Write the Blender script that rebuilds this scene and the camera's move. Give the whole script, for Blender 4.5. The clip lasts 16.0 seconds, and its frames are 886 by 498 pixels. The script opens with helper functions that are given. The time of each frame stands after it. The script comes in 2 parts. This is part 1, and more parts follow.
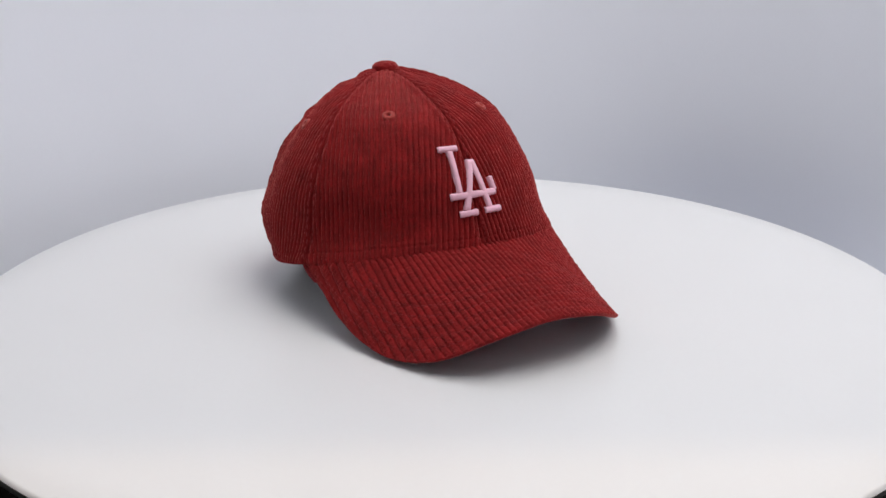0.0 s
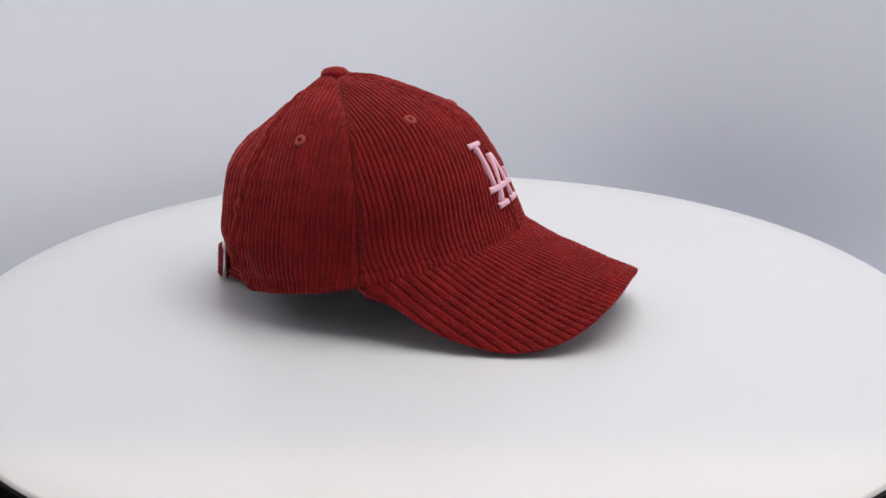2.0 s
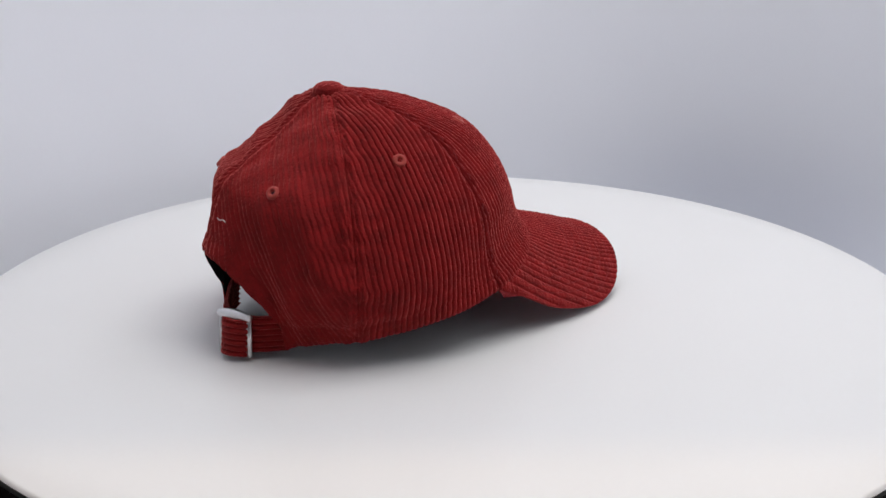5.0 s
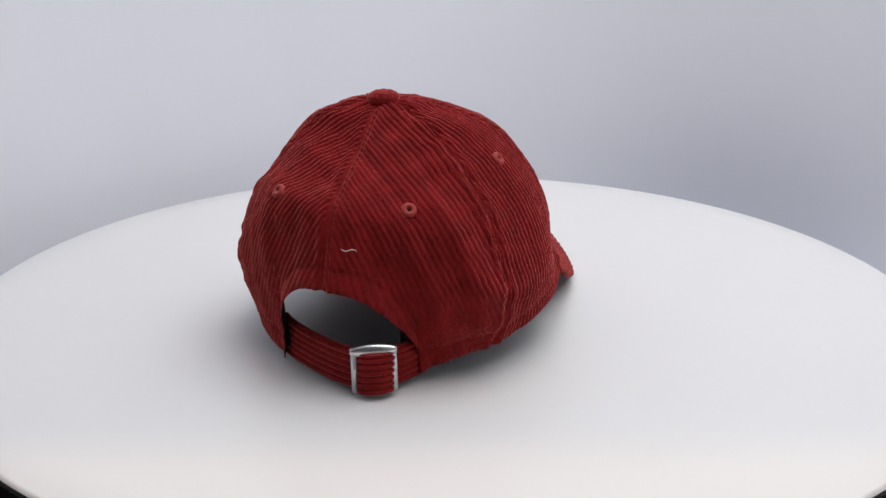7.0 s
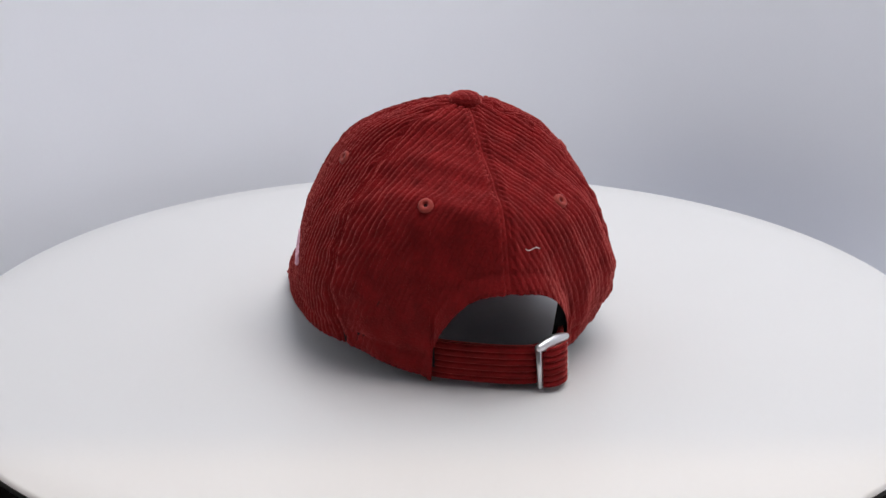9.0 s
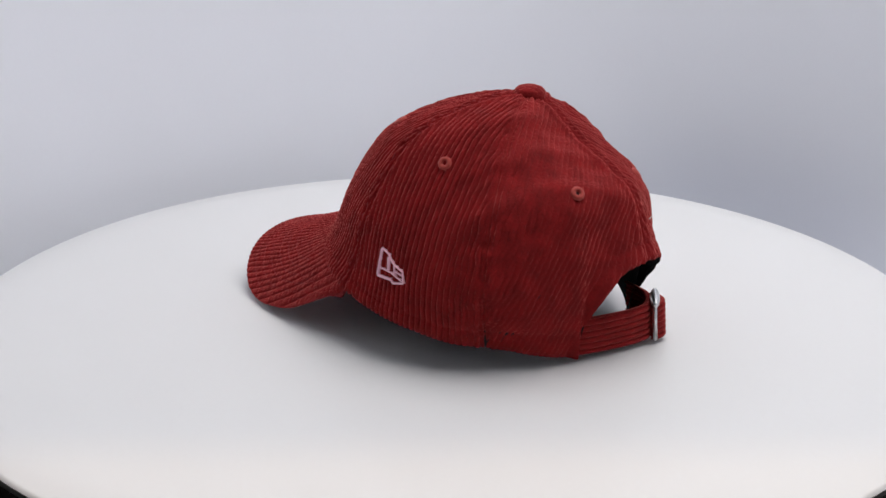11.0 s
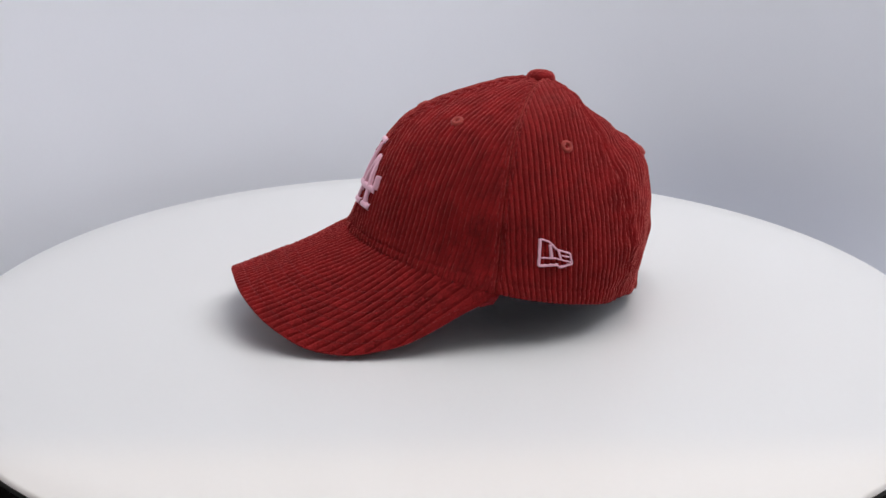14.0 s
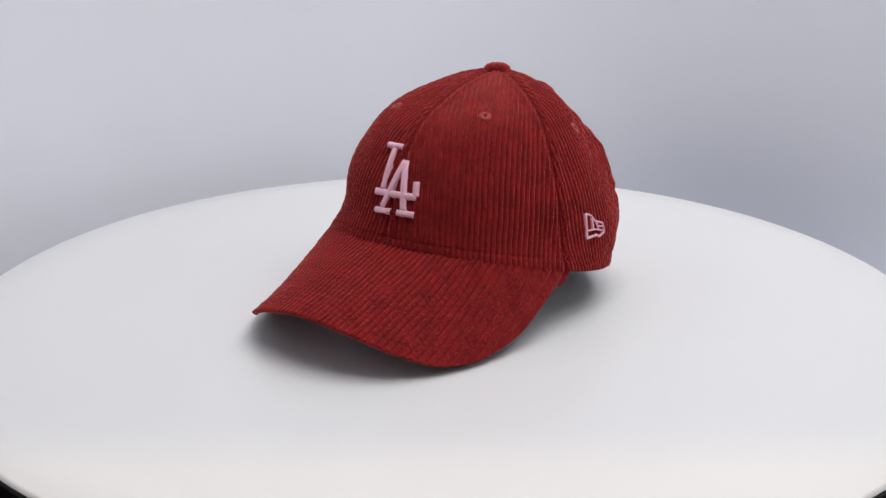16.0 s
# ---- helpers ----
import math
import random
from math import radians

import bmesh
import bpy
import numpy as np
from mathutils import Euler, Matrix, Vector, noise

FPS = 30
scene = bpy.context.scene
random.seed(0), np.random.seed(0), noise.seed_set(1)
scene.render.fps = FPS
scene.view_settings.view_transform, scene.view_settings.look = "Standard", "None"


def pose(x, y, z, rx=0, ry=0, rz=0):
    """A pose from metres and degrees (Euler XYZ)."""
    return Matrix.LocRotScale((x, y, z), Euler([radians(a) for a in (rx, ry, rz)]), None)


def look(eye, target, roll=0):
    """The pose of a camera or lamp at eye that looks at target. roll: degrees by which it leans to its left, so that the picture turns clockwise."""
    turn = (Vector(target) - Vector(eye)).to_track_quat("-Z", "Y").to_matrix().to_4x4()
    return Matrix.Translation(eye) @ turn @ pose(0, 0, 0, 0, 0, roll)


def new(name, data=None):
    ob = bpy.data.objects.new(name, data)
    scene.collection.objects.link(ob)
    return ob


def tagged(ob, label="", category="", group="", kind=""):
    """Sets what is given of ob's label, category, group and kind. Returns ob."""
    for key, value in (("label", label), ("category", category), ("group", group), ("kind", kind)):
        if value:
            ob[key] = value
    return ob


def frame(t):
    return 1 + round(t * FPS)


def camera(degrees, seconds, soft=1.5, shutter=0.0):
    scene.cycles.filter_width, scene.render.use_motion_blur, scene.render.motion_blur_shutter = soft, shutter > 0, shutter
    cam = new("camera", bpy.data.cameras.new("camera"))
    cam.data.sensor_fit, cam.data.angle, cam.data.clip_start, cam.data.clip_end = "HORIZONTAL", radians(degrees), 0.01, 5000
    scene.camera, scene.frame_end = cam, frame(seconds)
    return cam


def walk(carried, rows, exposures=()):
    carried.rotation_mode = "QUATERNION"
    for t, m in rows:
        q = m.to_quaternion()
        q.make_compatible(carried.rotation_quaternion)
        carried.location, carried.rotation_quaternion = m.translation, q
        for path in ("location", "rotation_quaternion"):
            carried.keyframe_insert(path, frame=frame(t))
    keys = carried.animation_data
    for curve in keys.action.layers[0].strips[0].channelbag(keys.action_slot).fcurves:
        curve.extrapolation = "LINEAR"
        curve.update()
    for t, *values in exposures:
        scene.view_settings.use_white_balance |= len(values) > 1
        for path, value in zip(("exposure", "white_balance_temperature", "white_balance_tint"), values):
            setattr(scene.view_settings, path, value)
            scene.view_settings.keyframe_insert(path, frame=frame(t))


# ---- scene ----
DEG, SECONDS = 50.2, 16.0
TOP = 0.150                      # height of the platter's upper face over the desk
EYE = (0.0, -0.5846, TOP + 0.2247)
TILT, PAN, ROLL = 18.217, 0.58, 0.20
YAW0, RATE = -60.54, 18.4515      # the platter's turn in degrees, and degrees a second

cam = camera(DEG, SECONDS, soft=1.5)
still = pose(*EYE, 90 - TILT, 0, -PAN) @ pose(0, 0, 0, 0, 0, ROLL)
walk(cam, [(0.0, still), (SECONDS, still)])

# ---- light ----
world = bpy.data.worlds.new("world")
scene.world = world
world.use_nodes = True
bg = world.node_tree.nodes["Background"]
bg.inputs["Color"].default_value = (0.80, 0.86, 1.0, 1)
bg.inputs["Strength"].default_value = 0.04
scene.view_settings.exposure = 0.0


def area(name, at, to, size_x, size_y, power, colour):
    lamp = bpy.data.lights.new(name, "AREA")
    lamp.shape, lamp.size, lamp.size_y, lamp.energy, lamp.color = "RECTANGLE", size_x, size_y, power, colour
    ob = new(name, lamp)
    ob.matrix_world = look(at, to)
    return ob


area("booth_light", (0.38, 0.00, TOP + 1.22), (0.24, 0.03, TOP), 1.00, 1.08, 13.4, (1.0, 0.985, 0.952))
# unseen lamp, added to warm a strip along the platter's near side
area("warm_strip_light", (0.0, -0.90, TOP + 3.0), (0.0, -0.3, TOP), 0.045, 0.045, 15.0, (1.0, 0.72, 0.44))


# ---- materials ----
def material(name, colour, rough=0.6, metal=0.0, sheen=0.0, vary=0.12, grain=900.0, patch=40.0, bump=0.1, bump_size=0.0004,
             sheen_tint=(1, 1, 1, 1), specular=0.5):
    m = bpy.data.materials.new(name)
    m.use_nodes = True
    nt = m.node_tree
    b = nt.nodes["Principled BSDF"]
    co = nt.nodes.new("ShaderNodeTexCoord")
    fine, coarse = nt.nodes.new("ShaderNodeTexNoise"), nt.nodes.new("ShaderNodeTexNoise")
    fine.inputs["Scale"].default_value, fine.inputs["Detail"].default_value = grain, 3
    coarse.inputs["Scale"].default_value, coarse.inputs["Detail"].default_value = patch, 4
    for n in (fine, coarse):
        nt.links.new(co.outputs["Object"], n.inputs["Vector"])
    mix = nt.nodes.new("ShaderNodeMath")
    mix.operation = "MULTIPLY_ADD"
    nt.links.new(fine.outputs["Fac"], mix.inputs[0])
    mix.inputs[1].default_value = 0.55
    nt.links.new(coarse.outputs["Fac"], mix.inputs[2])
    ramp = nt.nodes.new("ShaderNodeMapRange")
    ramp.inputs["From Min"].default_value, ramp.inputs["From Max"].default_value = 0.45, 1.1
    ramp.inputs["To Min"].default_value, ramp.inputs["To Max"].default_value = 1 - vary, 1 + vary
    nt.links.new(mix.outputs[0], ramp.inputs["Value"])
    col = nt.nodes.new("ShaderNodeVectorMath")
    col.operation = "SCALE"
    col.inputs[0].default_value = colour
    nt.links.new(ramp.outputs["Result"], col.inputs["Scale"])
    nt.links.new(col.outputs["Vector"], b.inputs["Base Color"])
    b.inputs["Roughness"].default_value, b.inputs["Metallic"].default_value = rough, metal
    b.inputs["Specular IOR Level"].default_value = specular
    if sheen:
        b.inputs["Sheen Weight"].default_value, b.inputs["Sheen Roughness"].default_value = sheen, 0.35
        b.inputs["Sheen Tint"].default_value = sheen_tint
    if bump:
        bn = nt.nodes.new("ShaderNodeBump")
        bn.inputs["Strength"].default_value, bn.inputs["Distance"].default_value = bump, bump_size
        nt.links.new(fine.outputs["Fac"], bn.inputs["Height"])
        nt.links.new(bn.outputs["Normal"], b.inputs["Normal"])
    return m


CORD = material("red_corduroy", (0.205, 0.0074, 0.0084), 0.85, sheen=0.95, vary=0.33, grain=800, patch=95, bump=0.8, bump_size=0.0009,
                sheen_tint=(1.0, 0.23, 0.20, 1), specular=0.15)
UNDER = material("red_twill", (0.20, 0.012, 0.016), 0.85, vary=0.15, grain=2500, patch=60, bump=0.4, specular=0.2)
BAND = material("black_band", (0.012, 0.012, 0.014), 0.9, vary=0.2, grain=2000, patch=80, bump=0.4, specular=0.2)
PINK = material("pink_thread", (0.87, 0.49, 0.605), 0.5, sheen=0.2, vary=0.10, grain=2600, patch=200, bump=0.5, bump_size=0.0003)
ROSE = material("eyelet_thread", (0.38, 0.055, 0.045), 0.7, sheen=0.2, vary=0.15, grain=2600, patch=200, bump=0.6, bump_size=0.0003, specular=0.2)
STEEL = material("brushed_metal", (0.72, 0.72, 0.73), 0.32, metal=1.0, vary=0.10, grain=900, patch=120, bump=0.15, bump_size=0.0002)
# dark colour standing in for the shade inside the eyelets
HOLE_SHADE = material("painted_hole_shade", (0.03, 0.004, 0.005), 0.9, vary=0.1)
WHITE = material("white_laminate", (0.700, 0.700, 0.708), 0.38, vary=0.012, grain=300, patch=9, bump=0.03, bump_size=0.0002)
EDGE = material("platter_edge", (0.10, 0.10, 0.10), 0.45, vary=0.03, grain=300, patch=9, bump=0.03, bump_size=0.0002)
WALL = material("white_backdrop", (0.735, 0.75, 0.81), 0.8, vary=0.015, grain=500, patch=5, bump=0.05, bump_size=0.0003)
DESK = material("dark_desk", (0.008, 0.0055, 0.0045), 0.9, vary=0.3, grain=60, patch=6, bump=0.1, specular=0.08)
STITCH = material("rose_stitch", (0.30, 0.036, 0.038), 0.7, vary=0.15, grain=2600, patch=200, bump=0.2, specular=0.2)
THREAD = material("white_thread", (0.78, 0.72, 0.70), 0.7, vary=0.1, grain=3000, patch=300, bump=0.2)


# ---- mesh helpers ----
def link(name, mesh, mat, parent=None, label="", smooth=True):
    mesh.materials.append(mat)
    if smooth:
        mesh.polygons.foreach_set("use_smooth", [True] * len(mesh.polygons))
    ob = new(name, mesh)
    ob.parent = parent
    return tagged(ob, label)


def part(name, bm, mat, parent=None, label="", smooth=True):
    mesh = bpy.data.meshes.new(name)
    bmesh.ops.recalc_face_normals(bm, faces=bm.faces)
    bm.to_mesh(mesh)
    bm.free()
    return link(name, mesh, mat, parent, label, smooth)


def sheet(P, loop=False):
    """Faces of a grid of points (rows, columns, 3): a mesh."""
    rows, cols = P.shape[:2]
    i = np.arange(rows * cols).reshape(rows, cols)
    if loop:
        i = np.concatenate([i, i[:, :1]], 1)
    f = np.stack([i[:-1, :-1], i[:-1, 1:], i[1:, 1:], i[1:, :-1]], -1).reshape(-1, 4)
    mesh = bpy.data.meshes.new("sheet")
    mesh.vertices.add(rows * cols)
    mesh.vertices.foreach_set("co", np.ascontiguousarray(P, dtype=np.float32).ravel())
    mesh.loops.add(f.size)
    mesh.loops.foreach_set("vertex_index", f.ravel().astype(np.int32))
    mesh.polygons.add(len(f))
    mesh.polygons.foreach_set("loop_start", np.arange(0, f.size, 4, dtype=np.int32))
    mesh.update(calc_edges=True)
    return mesh


def grid_normals(P):
    du, dv = np.gradient(P, axis=1), np.gradient(P, axis=0)
    n = np.cross(du, dv)
    return n / np.maximum(np.linalg.norm(n, axis=-1, keepdims=True), 1e-12)


def lathe(profile, steps=96):
    a = np.linspace(0, 2 * np.pi, steps, endpoint=False)
    pr = np.array(profile, float)
    return sheet(np.stack([pr[:, :1] * np.cos(a), pr[:, :1] * np.sin(a), np.repeat(pr[:, 1:], steps, 1)], -1), True)


def wobble(x, y, z, seed=0.0):
    """Smooth uneven values between about -1 and 1 from sums of waves; arguments in wavelengths."""
    s = seed * 1.7
    return (np.sin(6.28 * (x + 0.31 * y) + s) * np.sin(6.28 * (0.83 * y - 0.4 * z) + 1.3 + s) + np.sin(6.28 * (0.57 * z + 0.71 * x - 0.2 * y) + 2.1 * s)
            + 0.6 * np.sin(6.28 * (1.7 * x - 1.3 * y + 1.1 * z) + 0.7 * s)) / 2.2


# ---- the cap's shape: front along +x, origin on the turning axis, platter at z = 0 ----
APEX = np.array([-0.071, 0.002, 0.1405])
HEM_X, HEM_Y = -0.035, 0.004


def hem_z(x):
    return 0.0360 + 0.255 * x + 0.0015 * np.exp(-((x + 0.07) / 0.03) ** 2) + 0.0022 * np.exp(-((x + 0.105) / 0.018) ** 2)


def hem_inside(x, y):
    dx = x - HEM_X
    wide = 0.0945 + np.where(y < HEM_Y, 0.0010, 0.0026) * np.clip(-dx / 0.04, 0, 1)
    front, back = np.abs(dx) / 0.0914, np.abs(dx) / 0.101
    e = np.where(dx > 0, 2.0, np.where(y < HEM_Y, 1.88, 1.80))
    return np.where(dx > 0, front, back) ** e + (np.abs(y - HEM_Y) / wide) ** e


def hem(phi):
    """The hem's plan point in the direction phi from the apex."""
    lo, hi = np.zeros_like(phi), np.full_like(phi, 0.2)
    for _ in range(40):
        mid = (lo + hi) / 2
        inside = hem_inside(APEX[0] + mid * np.cos(phi), APEX[1] + mid * np.sin(phi)) < 1
        lo, hi = np.where(inside, mid, lo), np.where(inside, hi, mid)
    return APEX[0] + lo * np.cos(phi), APEX[1] + lo * np.sin(phi)


KNOTS = np.linspace(0, 1, 8)
PROFILES = {  # outward and downward share of the way from apex to hem
    "front": ((0, .16, .36, .55, .72, .85, .94, 1.0), (0, .006, .050, .135, .270, .530, .800, 1.0)),
    "side": ((0, .18, .36, .50, .64, .83, .975, 1.0), (0, .006, .028, .080, .200, .480, .740, 1.0)),
    "back": ((0, .16, .345, .575, .83, 1.06, 1.12, 1.0), (0, .020, .090, .155, .245, .370, .620, 1.0)),
}


def cubic(ys, v):
    """Smooth curve through values at even knots."""
    ys = np.array(ys)
    m = np.gradient(ys)
    x = np.clip(v, 0, 1) * 7
    k = np.minimum(x.astype(int), 6)
    f = x - k
    return (2 * f**3 - 3 * f**2 + 1) * ys[k] + (f**3 - 2 * f**2 + f) * m[k] + (3 * f**2 - 2 * f**3) * ys[k + 1] + (f**3 - f**2) * m[k + 1]


FULL = ((-.139, -.046, .037, .003), (-.024, .022, -.022, -.018), (.048, .015, -.020, -.014), (.102, -.004, -.044, -.041),
        (-.006, -.010, -.005, .008), (-.013, .003, .033, .055), (-.014, -.005, .004, .010))


def fullness(phi, v):
    """How the soft crown bulges or sinks, in waves round it, at four heights."""
    waves = (np.ones_like(phi), np.cos(phi), np.sin(phi), np.cos(2 * phi), np.sin(2 * phi), np.cos(3 * phi), np.sin(3 * phi))
    rise = np.minimum(v / 0.15, 1)
    tiers = [np.exp(-((v - m) / w) ** 2) * rise for m, w in ((0.3, 0.14), (0.5, 0.13), (0.7, 0.12), (0.88, 0.10))]
    tiers[3] = tiers[3] * np.clip((1 - v) / 0.06, 0, 1) ** 0.7
    return sum(w * sum(k * t for k, t in zip(row, tiers)) for w, row in zip(waves, FULL))


def crown(phi, v):
    """Points of the crown's smooth surface."""
    hx, hy = hem(phi)
    c = np.cos(phi)
    wf, wb = np.clip(c, 0, 1) ** 1.3, np.clip(-c, 0, 1) ** 1.3
    ws = 1 - wf - wb
    r = sum(w * cubic(PROFILES[k][0], v) for k, w in (("front", wf), ("side", ws), ("back", wb)))
    d = sum(w * cubic(PROFILES[k][1], v) for k, w in (("front", wf), ("side", ws), ("back", wb)))
    x = APEX[0] + (hx - APEX[0]) * r
    y = APEX[1] + (hy - APEX[1]) * r
    z = APEX[2] - (APEX[2] - hem_z(hx)) * d
    full = 1 + fullness(phi, v)
    x, y = APEX[0] + (x - APEX[0]) * full, APEX[1] + (y - APEX[1]) * full
    return np.stack([x, y, z], -1)


ARCH_Y, ARCH_W, ARCH_H = -0.002, 0.0385, 0.0575


def arch_top(y):
    d = np.clip(np.abs(y - ARCH_Y) / ARCH_W, 0, 1)
    e = np.where(y < ARCH_Y, 2.1, 2.7)
    return ARCH_H * (1 - d**e) ** (1 / e)


def arch_end(phi):
    """Where each column ends: at the hem, or at the arched opening in the back."""
    v = np.linspace(0.3, 1, 500)
    P = crown(np.repeat(phi[None, :], 500, 0), np.repeat(v[:, None], len(phi), 1))
    w = np.clip((0.042 - P[..., 2]) / 0.022, 0, 1)   # low down the opening's sides follow the flaps' straight edges
    y = P[..., 1] * (1 - w) + hem(phi)[1][None, :] * w
    inside = (P[..., 2] < arch_top(y)) & (P[..., 0] < -0.09)
    return np.where(inside.any(0), v[np.argmax(inside, 0)], 1.0)


SEAMS = (-180.0, -107.5, -54.7, 0.0, 54.7, 107.5, 180.0)
WALE = 0.0034
SEAM_ROW = 0.0024                # distance of the topstitching from a seam


def ribs(q):
    """Height across the cord: round ridges with deep, narrow furrows between them."""
    d = np.abs(np.sin(np.pi * q / WALE)) * WALE / np.pi
    return 0.72 * (1 - np.exp(-(d / 0.00050) ** 2)) + 0.28 * np.abs(np.sin(np.pi * q / WALE))


def dents(x, y, z):
    """How far the soft cloth stands out from its smooth shape: folds, and the lip over the arched opening."""
    back = np.clip((-x - 0.06) / 0.06, 0, 1)
    h = 0.0009 * wobble(x / 0.06, y / 0.06, z / 0.07) * (0.4 + 1.9 * back) + 0.0006 * wobble(x / 0.024, y / 0.024, z / 0.045, 2) * (0.25 + 1.3 * back)
    away = np.maximum(z - arch_top(y), 0)
    lip = 0.0145 * np.exp(-(away / 0.016) ** 1.4) * np.clip(1 - (np.abs(y - ARCH_Y) / 0.044) ** 2, 0, 1)
    return h + lip * (x < -0.09) - 0.0011


def panel_points(k, cols, rows, inset=0.0):
    a, b = radians(SEAMS[k]), radians(SEAMS[k + 1])
    u = np.linspace(0, 1, cols)
    phi = a + (b - a) * u
    end = arch_end(phi)
    v = (np.linspace(0, 1, rows)[:, None] ** 0.85 * end[None, :]) * 0.985 + 0.015
    v = np.minimum(v, end[None, :])
    P = crown(np.repeat(phi[None, :], rows, 0), v)
    n = grid_normals(P)
    out = np.sum(n * (P - np.array([-0.05, 0.003, 0.03])), -1, keepdims=True)
    n = np.where(out < 0, -n, n)
    step = np.linalg.norm(np.diff(P, axis=1), axis=-1)
    q = np.concatenate([np.zeros((rows, 1)), np.cumsum(step, 1)], 1)
    width, start = q[:, -1:], q
    # the cloth's own width coordinate: the way along a level line from the panel's middle
    lv = np.linspace(0.015, 1, 90)
    L = crown(np.repeat(phi[None, :], 90, 0), np.repeat(lv[:, None], cols, 1))
    run = np.concatenate([np.zeros((90, 1)), np.cumsum(np.linalg.norm(np.diff(L, axis=1), axis=-1), 1)], 1)
    run = run - run[:, cols // 2:cols // 2 + 1]
    q = np.stack([np.interp(v[:, j], lv, run[:, j]) for j in range(cols)], 1)
    # soft dents of cloth, the lip of the arch, puckers along the rear side seams
    x, y, z = P[..., 0], P[..., 1], P[..., 2]
    back = np.clip((-x - 0.06) / 0.06, 0, 1)
    h = dents(x, y, z)
    edge = np.minimum(start, width - start)
    to_rear = {0: width - start, 1: start, 4: width - start, 5: start}.get(k, 1 + 0 * q)
    rear_seam = np.exp(-np.minimum(to_rear, 0.2) / 0.014)
    h = h + 0.0009 * rear_seam * wobble(z / 0.013, z / 0.031, x / 0.05, 7)
    if inset:
        return P + n * (h - inset)[..., None], n, q, edge, v
    slant = {0: -0.46, 5: 0.46}.get(k, 0.0)
    down = np.concatenate([np.zeros((1, cols)), np.cumsum(np.linalg.norm(np.diff(P, axis=0), axis=-1), 0)], 0)
    bend = q * (1 - 0.03 * (slant != 0)) + slant * down + (0.0009 * rear_seam * (rear_seam < 0.9) + 0.0003 * back) * wobble(z / 0.015, q / 0.03, x / 0.04, 8) + 0.00025 * wobble(z / 0.03, x / 0.05, y / 0.05, 3 + k) + 0.00007 * wobble(z / 0.006, x / 0.02, q / 0.01, 5)
    crush = 0.80 + 0.22 * back * wobble(z / 0.021, q / 0.017, x / 0.03, 21) + 0.16 * wobble(z / 0.012, q / 0.009, x / 0.02, k) + 0.12 * wobble(z / 0.0045, q / 0.0041, y / 0.013, 11 + k) + 0.10 * wobble(down / 0.0021, q / 0.0029, x / 0.007, 13)
    h = h + 0.0014 * (1 - 0.42 * back) * (ribs(bend) * crush * (1 - 0.8 * np.exp(-(edge / 0.0012) ** 2)) + 0.5 * np.exp(-(edge / 0.0012) ** 2))
    # seams: a crease, a soft turned-in welt on either side, and a row of lockstitches along each welt
    left = start < width - start
    mild = np.where(left, (1.0, 0.7, 0, 0, 0, 0.7)[k], (0.7, 0, 0, 0, 0.7, 1.0)[k])
    h = h - (0.0016 - 0.0010 * mild) * np.exp(-(edge / 0.0007) ** 2) + 0.0008 * np.exp(-((edge - 0.0042) / 0.0020) ** 2)
    stitch = np.clip(0.30 + 0.9 * np.sin(2 * np.pi * down / 0.0036 + 1.3 * left), 0, 1)
    h = h - 0.0005 * stitch * np.exp(-((edge - SEAM_ROW) / 0.0006) ** 2) * np.clip((down - 0.006) / 0.004, 0, 1)
    low = (1 - v / np.maximum(v[-1:, :], 1e-6))
    h = h - 0.0007 * np.exp(-((low - 0.040) / 0.004) ** 2) - 0.0006 * np.exp(-(low / 0.005) ** 2)
    return P + n * h[..., None], n, q, edge, v


cap = tagged(new("baseball_cap"), "dark red corduroy baseball cap with pink embroidery on a turntable", "cap")
cap.location = (0, 0, TOP)


def stitching(lines, parent, radius=0.00021, on=4, off=2):
    """Rows of short raised stitches along lines of (points, normals): one mesh."""
    verts, faces = [], []
    for C, N in lines:
        T = np.gradient(C, axis=0)
        S = np.cross(N, T)
        S /= np.maximum(np.linalg.norm(S, axis=1, keepdims=True), 1e-9)
        for i in range(0, len(C) - on, on + off):
            for j in range(on + 1):
                c, n, w, base = C[i + j], N[i + j], S[i + j], len(verts)
                up = radius * (0.2 if j in (0, on) else 1.6)
                verts += [c - w * radius - n * 0.0003, c - w * radius * 0.6 + n * up, c + w * radius * 0.6 + n * up, c + w * radius - n * 0.0003]
                if j:
                    faces += [(base - 4 + m, base - 3 + m, base + 1 + m, base + m) for m in range(3)]
    mesh = bpy.data.meshes.new("stitching")
    mesh.from_pydata([tuple(map(float, p)) for p in verts], [], faces)
    return link("stitching", mesh, STITCH, parent, "short rose-coloured topstitches")


def seam_line(P, n, edge, side):
    """The way of the stitches along one side of a panel."""
    cols = P.shape[1]
    half = np.arange(cols // 2) if side == 0 else np.arange(cols - 1, cols // 2, -1)
    at = [half[min(np.searchsorted(edge[i, half], SEAM_ROW), len(half) - 1)] for i in range(12, P.shape[0] - 2)]
    i = np.arange(12, P.shape[0] - 2)
    ok = edge[i, at] < 2 * SEAM_ROW
    return (P[i, at] + n[i, at] * 0.0002)[ok], n[i, at][ok]


def build_crown():
    for k in range(6):
        P, n, q, edge, v = panel_points(k, 420, 170)
        if 1 <= k <= 4:
            stitching([seam_line(P, n, edge, side) for side in (0, 1) if (k, side) in ((1, 1), (2, 0), (2, 1), (3, 0), (3, 1), (4, 0))], cap, 0.00019, 3, 2)
        link("crown_panel", sheet(P), CORD, cap)
        Q, n = panel_points(k, 60, 60, 0.0018)[:2]
        Q[-1] = P[-1][np.linspace(0, 419, 60).astype(int)]
        link("lining", sheet(Q), BAND, cap, "black inner lining")


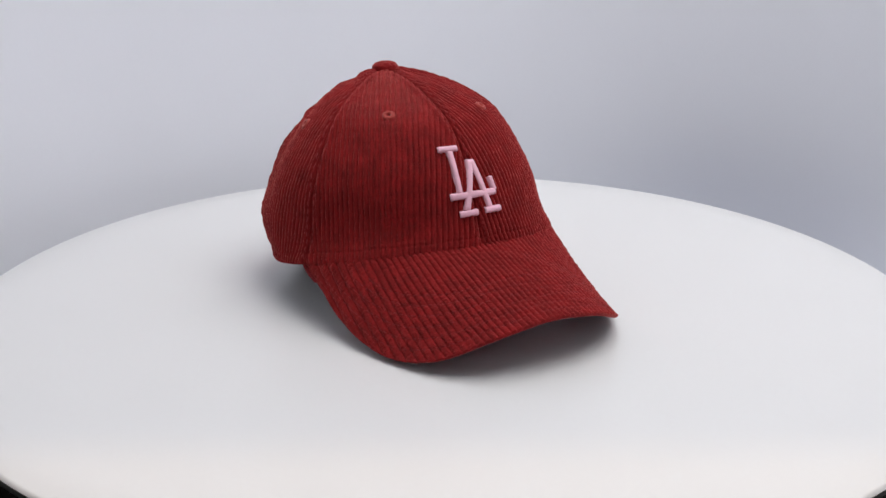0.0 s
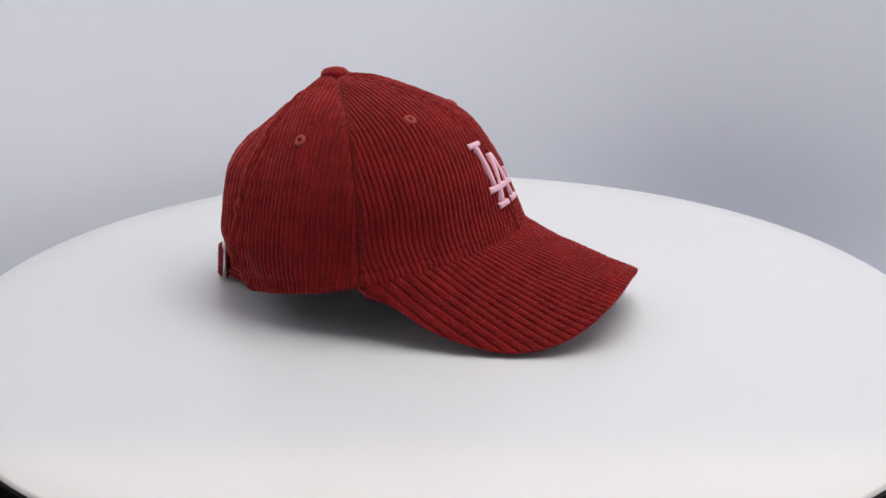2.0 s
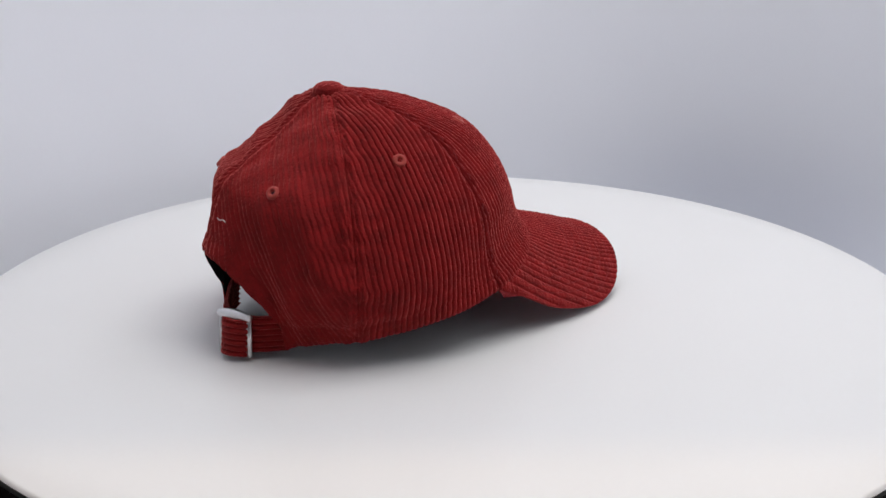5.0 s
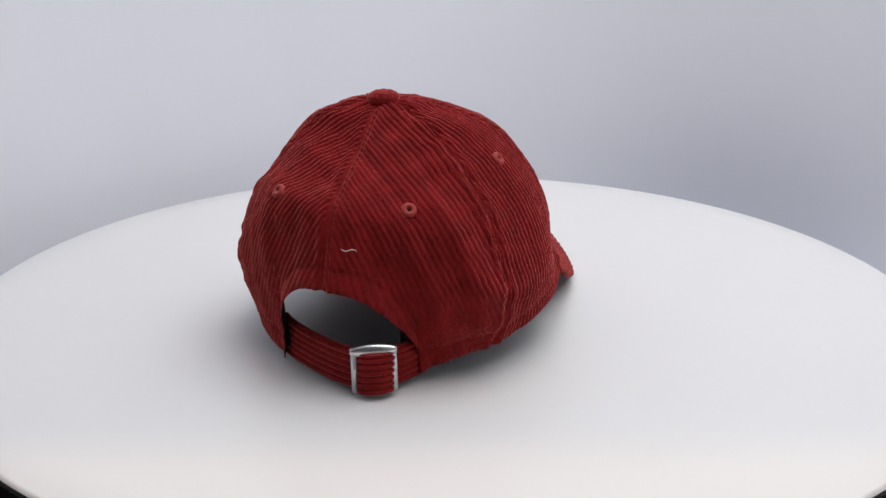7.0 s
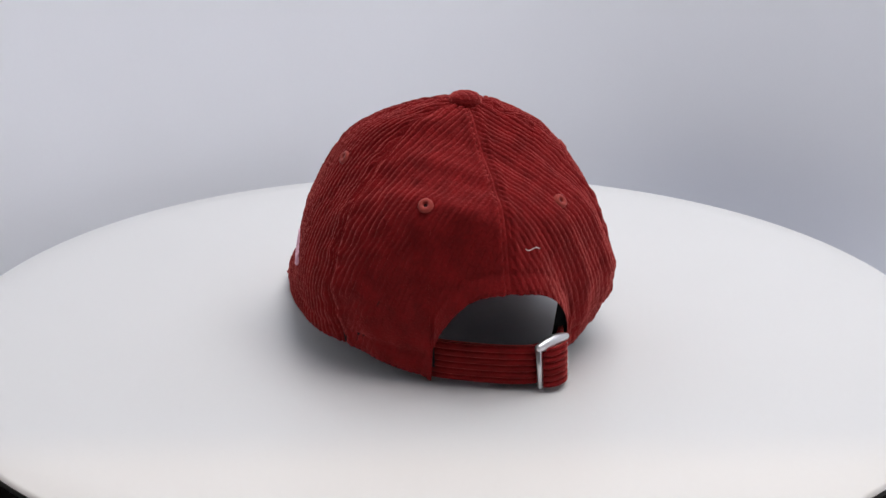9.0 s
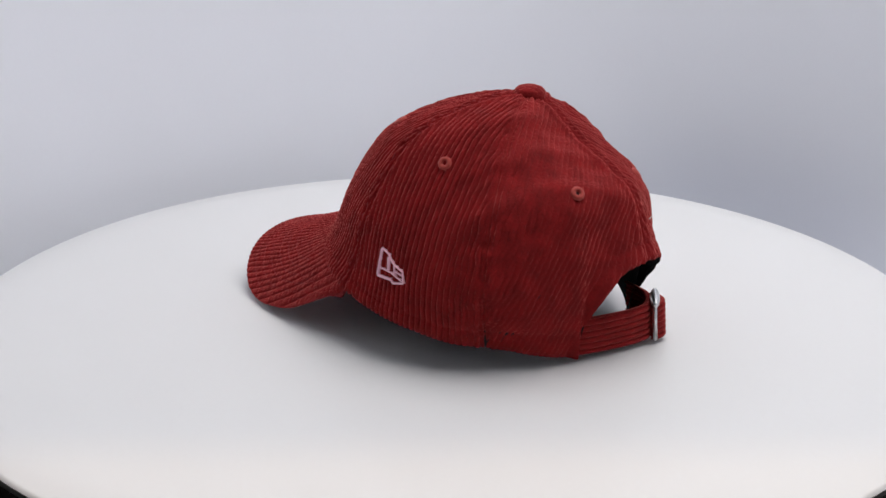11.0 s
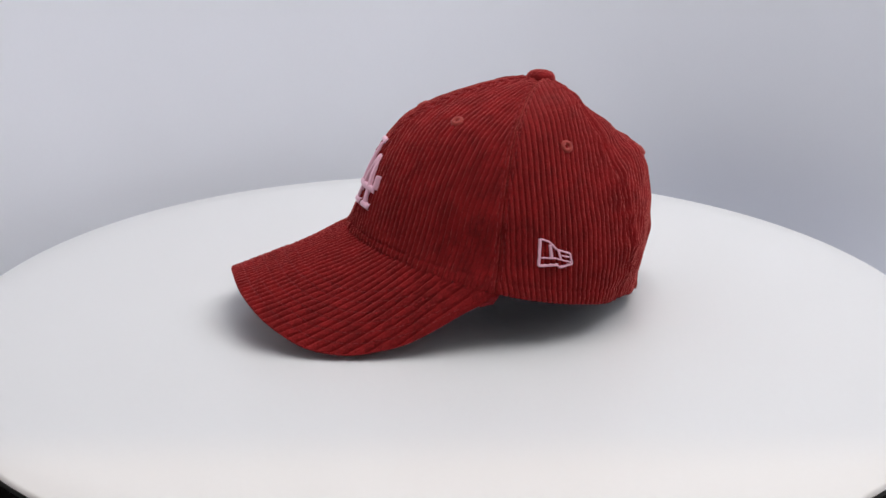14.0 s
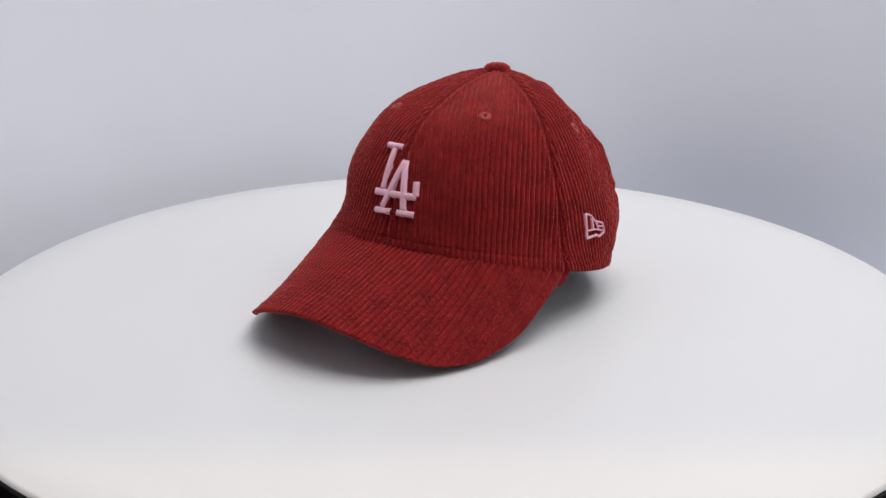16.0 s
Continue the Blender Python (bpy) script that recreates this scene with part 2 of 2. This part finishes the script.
build_crown()


# ---- brim ----
BRIM_ROWS = (0.006, 0.0125, 0.019, 0.0255, 0.032, 0.0385)   # rows of stitching, from the edge
BRIM_A, BRIM_B, BRIM_X, BRIM_Y = 0.133, 0.0875, -0.005, 0.004


def brim_points(cols, rows, drop=0.0, rib=True):
    # outer edge, a superellipse in plan; its height follows how far forward it is
    t0 = np.linspace(-1, 1, 761)
    ca, sa = np.cos(t0 * np.pi / 2).clip(0) ** (2 / 2.7), np.sign(t0) * np.abs(np.sin(t0 * np.pi / 2)) ** (2 / 2.7)
    rise = np.interp(BRIM_X + BRIM_A * ca, (-0.005, 0.016, 0.030, 0.042, 0.057, 0.076, 0.092, 0.107, 0.120, 0.126, 0.128),
                     (0.034, 0.0210, 0.0140, 0.0095, 0.0055, 0.0034, 0.0042, 0.0095, 0.0195, 0.0265, 0.0300))
    ker = np.hanning(109)
    rise = np.convolve(np.pad(rise, 54, mode="edge"), ker / ker.sum(), "valid")
    # columns at even steps round the edge
    run = np.concatenate([[0], np.cumsum(np.hypot(np.diff(ca * BRIM_A), np.diff(sa * BRIM_B)))])
    s = np.interp(np.linspace(0, run[-1], cols), run, t0)
    th = s * np.pi / 2
    ex = BRIM_X + BRIM_A * np.cos(th).clip(0) ** (2 / 2.7)
    ey = BRIM_Y + BRIM_B * np.sign(th) * np.abs(np.sin(th)) ** (2 / 2.7)
    ez = np.interp(s, t0, rise)
    # root: along the crown's hem
    phi = np.arctan2(ey - APEX[1], ex - APEX[0])
    lim = radians(57)
    phi = np.interp(s, (-1, 1), (-lim, lim)) * 0.55 + 0.45 * np.clip(phi, -lim, lim)
    rx, ry = hem(phi)
    rz = hem_z(rx)
    rx, ry = rx - 0.0015, ry * 0.985
    v = np.linspace(0, 1, rows)[:, None]
    x, y = rx + (ex - rx) * v, ry + (ey - ry) * v
    mid = np.cos(th) ** 0.8
    z = rz + (ez - rz) * v + (-0.0004 * mid - 0.0002) * 4 * v * (1 - v)
    z = z + 0.0006 * wobble(x / 0.06, y / 0.05, 0 * x, 4)
    P = np.stack([x, y, z], -1)
    n = grid_normals(P)
    n = np.where(n[..., 2:] < 0, -n, n)
    if rib:
        reach = np.linalg.norm(np.stack([ex - rx, ey - ry], -1), axis=-1)[None, :]
        off = (1 - v) * reach
        bend = y + 0.0002 * wobble(x / 0.05, y / 0.03, 0 * x, 6) + 0.00006 * wobble(x / 0.007, y / 0.01, 0 * x, 8)
        h = 0.0013 * ribs(bend) * (0.80 + 0.18 * wobble(x / 0.012, y / 0.01, 0 * x, 9) + 0.12 * wobble(x / 0.0040, y / 0.0041, x / 0.013, 5) + 0.10 * wobble(x / 0.0021, y / 0.0029, 0 * x, 3))
        dash = 0.75 + 0.35 * np.sin(2 * np.pi * np.linspace(0, 84, cols)[None, :])
        for line in BRIM_ROWS:
            h = h - 0.00028 * dash * np.exp(-((off - line) / 0.0006) ** 2)
        P = P + n * h[..., None]
    return P - n * drop


def build_brim():
    P = brim_points(1000, 190)
    brim = link("brim", sheet(P), CORD, cap)
    n = grid_normals(P[:, ::4])
    n = np.where(n[..., 2:] < 0, -n, n)
    reach = np.linalg.norm((P[-1] - P[0])[:, :2], axis=1)
    lines = []
    for row in BRIM_ROWS:
        i = np.round((1 - row / reach) * 189).astype(int)
        j = np.nonzero(reach > row + 0.010)[0]
        lines.append((P[i[j], j] + (0, 0, 0.0002), n[i[j], np.minimum(j // 4, n.shape[1] - 1)]))
    stitching(lines, brim, 0.00018, 8, 3)
    under = brim_points(120, 60, 0.0022, False)
    link("underside", sheet(under), UNDER, brim, "plain dark red underside of the brim")
    # rolled edge between top and underside, ribbed like the top
    top, low = brim_points(1000, 190)[-1], brim_points(1000, 190, 0.0022, False)[-1]
    out = top - np.array([0.05, 0.004, 0.02])
    out[:, 2] = 0
    out /= np.linalg.norm(out, axis=1, keepdims=True)
    rows = []
    for a in np.linspace(0, np.pi, 7):
        c = (1 + math.cos(a)) / 2
        rows.append(top * c + low * (1 - c) + out * 0.0013 * math.sin(a))
    link("brim_edge", sheet(np.stack(rows)), CORD, brim)


build_brim()


# ---- button, eyelets ----
def place(phi, v):
    """A frame on the crown: the point, and the matrix whose z is the outward normal."""
    e = 1e-3
    p = crown(np.array([phi]), np.array([v]))[0]
    a = crown(np.array([phi + e]), np.array([v]))[0] - p
    b = crown(np.array([phi]), np.array([v - e]))[0] - p
    n = Vector(np.cross(a, b)).normalized()
    if n.dot(Vector(p) - Vector((-0.05, 0.003, 0.03))) < 0:
        n = -n
    up = (Vector(b) - n * n.dot(Vector(b))).normalized()
    m = Matrix((up.cross(n), up, n)).transposed().to_4x4()
    m.translation = Vector(p) + n * float(dents(*p))
    return m


def find(target):
    """phi and v of the crown's point nearest to a place."""
    t = np.array(target)
    phi = math.atan2(t[1] - APEX[1], t[0] - APEX[0])
    best = phi, 0.5
    span_p, span_v = 0.25, 0.5
    for _ in range(9):
        ps, vs = np.meshgrid(best[0] + np.linspace(-span_p, span_p, 15), np.clip(best[1] + np.linspace(-span_v, span_v, 25), 0.01, 1))
        d = np.linalg.norm(crown(ps, vs) - t, axis=-1)
        i = np.unravel_index(np.argmin(d), d.shape)
        best = float(ps[i]), float(vs[i])
        span_p, span_v = span_p * 0.45, span_v * 0.4
    return best


def build_button():
    prof = [(0.0001, 0.0055), (0.003, 0.0054), (0.0058, 0.0046), (0.0076, 0.0030), (0.0082, 0.0010), (0.0078, -0.0012), (0.0070, -0.0025)]
    a = np.linspace(0, 2 * np.pi, 90, endpoint=False)
    t = np.linspace(0, 1, 40)
    pr = np.stack([np.interp(t, np.linspace(0, 1, 7), [q[i] for q in prof]) for i in (0, 1)], 1)
    x, y = pr[:, :1] * np.cos(a), pr[:, :1] * np.sin(a)
    lift = 0.0004 * ribs(y + 0.0015) * np.clip(pr[:, 1:] / 0.004 + 0.4, 0, 1)
    P = np.stack([x, y, np.repeat(pr[:, 1:], 90, 1) + lift], -1) * (1.15, 1.15, 1.2)
    ob = link("button", sheet(P, True), CORD, cap, "cloth-covered button on the crown's top")
    ob.matrix_basis = pose(APEX[0] + 0.0005, APEX[1], APEX[2] - 0.0018, 0, -3, 20)


build_button()

EYELETS = ((-0.0023, -0.0304, 0.1215), (-0.0596, -0.0607, 0.1098), (-0.1209, -0.0335, 0.0930),
           (-0.1220, 0.0374, 0.0953), (-0.0591, 0.0668, 0.1096), (-0.0034, 0.0354, 0.1212))


def build_eyelets():
    prof = [(0.0009, -0.0006), (0.0011, 0.0007), (0.0018, 0.0016), (0.0028, 0.0017), (0.0037, 0.0011), (0.0041, -0.0002)]
    ring = lathe(prof, 40)
    ring.materials.append(ROSE)
    ring.polygons.foreach_set("use_smooth", [True] * len(ring.polygons))
    # flat disc, no opening: the eyelet's inner shade is in its colour
    shade_disc = lathe([(0.00002, 0.0003), (0.0012, 0.0003)], 20)
    shade_disc.materials.append(HOLE_SHADE)
    for p in EYELETS:
        e = new("eyelet", ring)
        e.parent = cap
        tagged(e, "embroidered ring of orange-red thread")
        e.matrix_basis = place(*find(p)) @ Matrix.Translation((0, 0, 0.0004))
        h = new("shade_disc", shade_disc)
        h.parent = e


build_eyelets()


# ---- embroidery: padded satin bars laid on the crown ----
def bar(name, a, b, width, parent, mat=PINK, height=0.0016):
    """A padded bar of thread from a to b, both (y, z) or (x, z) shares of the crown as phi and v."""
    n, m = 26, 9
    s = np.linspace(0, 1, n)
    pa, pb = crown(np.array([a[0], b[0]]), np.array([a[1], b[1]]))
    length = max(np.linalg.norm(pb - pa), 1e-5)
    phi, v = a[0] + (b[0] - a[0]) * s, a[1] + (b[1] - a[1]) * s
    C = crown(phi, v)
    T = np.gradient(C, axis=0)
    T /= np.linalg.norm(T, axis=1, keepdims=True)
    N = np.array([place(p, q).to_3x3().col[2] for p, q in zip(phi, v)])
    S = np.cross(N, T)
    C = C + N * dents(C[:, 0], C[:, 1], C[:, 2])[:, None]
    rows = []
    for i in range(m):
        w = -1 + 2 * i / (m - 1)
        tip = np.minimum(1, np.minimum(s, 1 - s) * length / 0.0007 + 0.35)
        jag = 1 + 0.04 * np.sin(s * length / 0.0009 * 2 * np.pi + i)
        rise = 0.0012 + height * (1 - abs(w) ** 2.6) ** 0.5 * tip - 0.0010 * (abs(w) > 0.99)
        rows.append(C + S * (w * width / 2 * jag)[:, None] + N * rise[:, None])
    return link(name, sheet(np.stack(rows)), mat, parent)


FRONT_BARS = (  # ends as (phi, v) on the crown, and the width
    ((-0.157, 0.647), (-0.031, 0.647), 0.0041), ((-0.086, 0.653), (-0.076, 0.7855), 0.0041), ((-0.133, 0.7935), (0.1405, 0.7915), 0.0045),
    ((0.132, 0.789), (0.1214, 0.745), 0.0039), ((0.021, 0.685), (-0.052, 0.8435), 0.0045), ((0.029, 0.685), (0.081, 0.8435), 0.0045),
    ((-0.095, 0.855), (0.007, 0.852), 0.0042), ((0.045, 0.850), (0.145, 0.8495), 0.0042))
SIDE_BARS = (
    ((1.176, 0.819), (1.171, 0.896), 0.0020), ((1.170, 0.896), (1.284, 0.888), 0.0018), ((1.284, 0.888), (1.296, 0.895), 0.0012),
    ((1.296, 0.895), (1.3744, 0.8825), 0.0014), ((1.374, 0.883), (1.359, 0.854), 0.0011), ((1.359, 0.8545), (1.278, 0.8455), 0.0012),
    ((1.278, 0.8455), (1.233, 0.826), 0.0012), ((1.233, 0.826), (1.176, 0.819), 0.0012), ((1.182, 0.872), (1.272, 0.870), 0.0010),
    ((1.272, 0.870), (1.365, 0.879), 0.0010), ((1.235, 0.833), (1.248, 0.868), 0.0020), ((1.287, 0.847), (1.305, 0.874), 0.0013),
    ((1.305, 0.8614), (1.356, 0.865), 0.0010))


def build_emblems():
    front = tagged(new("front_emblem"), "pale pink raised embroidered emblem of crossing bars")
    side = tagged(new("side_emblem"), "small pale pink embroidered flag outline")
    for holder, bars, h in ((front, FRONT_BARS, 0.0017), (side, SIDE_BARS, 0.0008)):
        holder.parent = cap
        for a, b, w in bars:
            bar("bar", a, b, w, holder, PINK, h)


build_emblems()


# ---- strap, buckle, loose thread ----
def strap_path(s):
    """The strap's middle line round the back, s from the left flap (0) to the right flap (1)."""
    y = 0.040 - 0.082 * s
    bow = np.interp(np.linspace(0.060, -0.060, 121), (-0.06, -0.048, -0.042, -0.037, -0.0325, -0.0227, -0.0132, 0, 0.010, 0.020, 0.030, 0.038, 0.046, 0.06),
                    (-0.105, -0.107, -0.1150, -0.1255, -0.1365, -0.1428, -0.1460, -0.1425, -0.1380, -0.1332, -0.1280, -0.1228, -0.1160, -0.105))
    ker = np.hanning(13)
    bow = np.convolve(np.pad(bow, 6, mode="edge"), ker / ker.sum(), "valid")
    x = np.interp(-y, np.linspace(-0.060, 0.060, 121), bow)
    z = 0.0150 - 0.0010 * np.sin(np.pi * s)
    return np.stack([x, y, z + 0 * s], -1)


def strap_sheet(s0, s1, lift, half, drop, thick=0.0016):
    n, m = 70, 90
    C = strap_path(np.linspace(s0, s1, n))
    T = np.gradient(C, axis=0)
    T /= np.linalg.norm(T, axis=1, keepdims=True)
    up = np.array([0.10, 0, 1.0]) / np.linalg.norm([0.10, 0, 1.0])
    N = np.cross(T, up)
    N *= np.where(N[:, :1] > 0, -1, 1)
    rows = []
    for w in np.linspace(-1, 1, m):
        h = lift(np.linspace(0, 1, n)) + 0.0013 * ribs(w * half + 0.0008 + 0.0002 * np.sin(np.linspace(0, 9, n)))
        h = h - 0.0015 * (abs(w) > 0.985)
        rows.append(C + up * (w * half - drop) + N * h[:, None])
    P = np.stack(rows)
    back = P[::-1] - N[None] * thick
    return np.concatenate([P, back, P[:1]])


def build_strap():
    link("strap", sheet(strap_sheet(-0.05, 0.975, lambda s: 0.0 * s, 0.0103, 0.0)), CORD, cap, "corduroy back strap with lengthwise ribs")
    bulge = lambda s: 0.0022 + 0.0060 * np.sin(np.pi * s) ** 0.6
    link("strap_loop", sheet(strap_sheet(0.668, 0.866, bulge, 0.0106, 0.0012)), CORD, cap)


build_strap()


def build_buckle():
    """A square frame of cast metal round the strap's loop, with a hooded upper bar."""
    c = strap_path(np.array([0.765]))[0]
    d = strap_path(np.array([0.83]))[0] - strap_path(np.array([0.71]))[0]
    x = Vector(d).normalized()
    n = x.cross(Vector((0.10, 0, 1))).normalized()
    if n.x > 0:
        n = -n
    up = n.cross(x)
    m = Matrix((x, up, n)).transposed().to_4x4()
    m.translation = Vector(c) + n * 0.0030
    buckle = new("buckle")
    buckle.parent = cap
    tagged(buckle, "silver metal strap buckle")
    buckle.matrix_basis = m
    w, h = 0.0100, 0.0102
    for a, b, r in (((-w, -h), (-w, h), 0.0018), ((w, -h), (w, h), 0.0018), ((-w, -h), (w, -h), 0.0013)):
        bm = bmesh.new()
        bmesh.ops.create_cube(bm, size=1)
        long = max(abs(b[0] - a[0]), abs(b[1] - a[1])) + 2 * r
        sx, sy = (long, 2 * r) if a[1] == b[1] else (2 * r, long)
        bmesh.ops.scale(bm, vec=(sx, sy, 0.0026), verts=bm.verts)
        bmesh.ops.translate(bm, vec=((a[0] + b[0]) / 2, (a[1] + b[1]) / 2, 0), verts=bm.verts)
        bmesh.ops.bevel(bm, geom=list(bm.edges), offset=0.0007, segments=3, affect="EDGES")
        part("frame_bar", bm, STEEL, buckle)
    # hood: a bowed plate, thick in the middle
    u, t = np.linspace(-1, 1, 26), np.linspace(0, 2 * np.pi, 18, endpoint=False)
    tall = 0.0016 + 0.0022 * (1 - u**2)
    thick = 0.0014 + 0.0016 * (1 - u**2)
    P = np.stack([np.repeat((u * 0.0120)[:, None], 18, 1), h + 0.0004 + tall[:, None] * np.cos(t), 0.0004 + thick[:, None] * np.sin(t)], -1)
    ends = [np.repeat(P[:1].mean(1, keepdims=True), 18, 1), np.repeat(P[-1:].mean(1, keepdims=True), 18, 1)]
    link("hood", sheet(np.concatenate([ends[0], P, ends[1]]), True), STEEL, buckle)


build_buckle()


def build_thread():
    m = place(*find((-0.1410, -0.0107, 0.0769)))
    t = np.linspace(-1, 1, 24)
    C = np.stack([0.0040 * t, 0.0007 * np.sin(t * 3.2) - 0.0003 * t, 0.0019 + 0.0002 * np.sin(t * 5)], -1)
    a = np.linspace(0, 2 * np.pi, 6, endpoint=False)
    P = C[:, None, :] + 0.00022 * np.stack([0 * a, np.cos(a), np.sin(a)], -1)[None]
    ob = link("loose_thread", sheet(P, True), THREAD, cap, "short white loose thread")
    ob.matrix_basis = m


build_thread()


# ---- sweatband inside the hem ----
def build_sweatband():
    phi = np.radians(np.linspace(-150, 150, 160))
    rows = []
    for v in np.linspace(0.83, 0.995, 8):
        P = crown(phi, np.full_like(phi, v))
        rows.append(P + (np.array([-0.05, 0.003, 0]) - P) * np.array([1, 1, 0]) * 0.035)
    link("sweatband", sheet(np.stack(rows)), BAND, cap, "black sweatband inside the cap")


build_sweatband()


# ---- turntable ----
RADIUS = 0.3122
turntable = tagged(new("turntable"), "round white motorised photo turntable on a dark desk", "turntable")


def build_turntable():
    top = [(0.0001, 0.0)] + [(RADIUS * k / 12, 0.0) for k in range(1, 12)] + [(RADIUS - 0.002, 0.0), (RADIUS - 0.0007, -0.0006), (RADIUS, -0.002)]
    platter = link("platter", lathe(top, 256), WHITE, turntable, "smooth white round platter")
    platter.location = (0.0085, 0.0203, TOP)
    rim = link("platter_rim", lathe([(RADIUS, -0.002), (RADIUS, -0.005), (RADIUS - 0.001, -0.006), (RADIUS - 0.03, -0.012), (0.0001, -0.012)], 256), EDGE, platter)
    base = [(0.0001, TOP - 0.012), (0.11, TOP - 0.012), (0.13, TOP - 0.018), (0.14, TOP - 0.035), (0.15, 0.012), (0.15, 0.0), (0.0001, 0.0)]
    link("base", lathe(base, 96), EDGE, turntable)
    return platter


platter = build_turntable()


# ---- booth: curved white backdrop, desk, and an unseen roof added to block light ----
def build_booth():
    # plan of the backdrop: close behind the platter at one side, receding with soft folds at the other
    deg = np.array([-60, -20, 10, 35, 50, 65, 80, 100, 125, 150, 175, 200, 230])
    far = np.array([0.95, 0.70, 0.64, 0.66, 0.64, 0.58, 0.50, 0.42, 0.385, 0.375, 0.39, 0.52, 0.95])
    a = np.radians(np.linspace(-60, 230, 240))
    r = np.interp(np.degrees(a), deg, far)
    ker = np.hanning(25)
    r = np.convolve(np.pad(r, 12, mode="edge"), ker / ker.sum(), "valid")
    z = np.linspace(0.004, 1.45, 90)
    # a sweep: it leans back, most of all low down
    deg_a, low = np.degrees(a), z[:, None] - TOP
    tilt = 5 + 12 * np.exp(-(np.maximum(low + 0.05, 0) / 0.24) ** 2) * (1 - np.exp(-((deg_a - 55) / 22) ** 2))
    tilt = np.radians(tilt - 28 * np.exp(-((low + 0.10) / 0.09) ** 2) * np.exp(-((deg_a - 57) / 16) ** 2))
    lean = np.concatenate([np.zeros((1, len(a))), np.cumsum(np.tan((tilt[1:] + tilt[:-1]) / 2) * np.diff(z)[:, None], 0)])
    lean = lean - lean[np.argmin(np.abs(z - TOP))]
    R = r[None, :] + lean + 0.012 * np.exp(-((np.degrees(a) - 47) / 5) ** 2)[None, :] * (1 - 0.2 * z[:, None]) - 0.010 * np.exp(-((np.degrees(a) - 36) / 4) ** 2)[None, :]
    # it hangs clear of the desk at the near end, over the platter's dark side
    foot = 0.004 + (TOP - 0.049) * np.clip((deg_a - 140) / 22, 0, 1) ** 2
    Z = foot + (z[-1] - foot) * ((z - z[0]) / (z[-1] - z[0]))[:, None]
    R = np.stack([np.interp(Z[:, j], z, R[:, j]) for j in range(len(a))], 1)
    P = np.stack([R * np.cos(a), R * np.sin(a), Z], -1)
    out = P[::-1] * (1.012, 1.012, 1.0)
    tagged(link("wall_backdrop", sheet(np.concatenate([P, out, P[:1]])), WALL), "curved plain white studio backdrop", "backdrop", kind="structure")
    # the roof is an added blocker: its front edge bounds the warm strip
    for name, mat, size, at, label in (("roof", WALL, (2.0, 1.6, 0.02), (0, 0.298, TOP + 1.31), "unseen white panel added overhead to block the warm lamp"),
                                       ("ground", DESK, (6.0, 6.0, 0.04), (0, 0, -0.02), "dark brown desk top"),
                                       ("floor", WALL, (0.9, 0.6, 0.003), (0.35, 0.56, 0.0016), "white paper on the booth floor")):
        bm = bmesh.new()
        bmesh.ops.create_cube(bm, size=1)
        bmesh.ops.scale(bm, vec=size, verts=bm.verts)
        bmesh.ops.translate(bm, vec=at, verts=bm.verts)
        tagged(part(name, bm, mat, None, smooth=False), label, name, kind="structure")


build_booth()


def motions():
    rows = [(t / 2, YAW0 + RATE * t / 2) for t in range(33)]
    walk(cap, [(t, pose(0, 0, TOP, 0, 0, a)) for t, a in rows])
    walk(platter, [(t, pose(0.0085, 0.0203, TOP, 0, 0, a)) for t, a in rows])


motions()
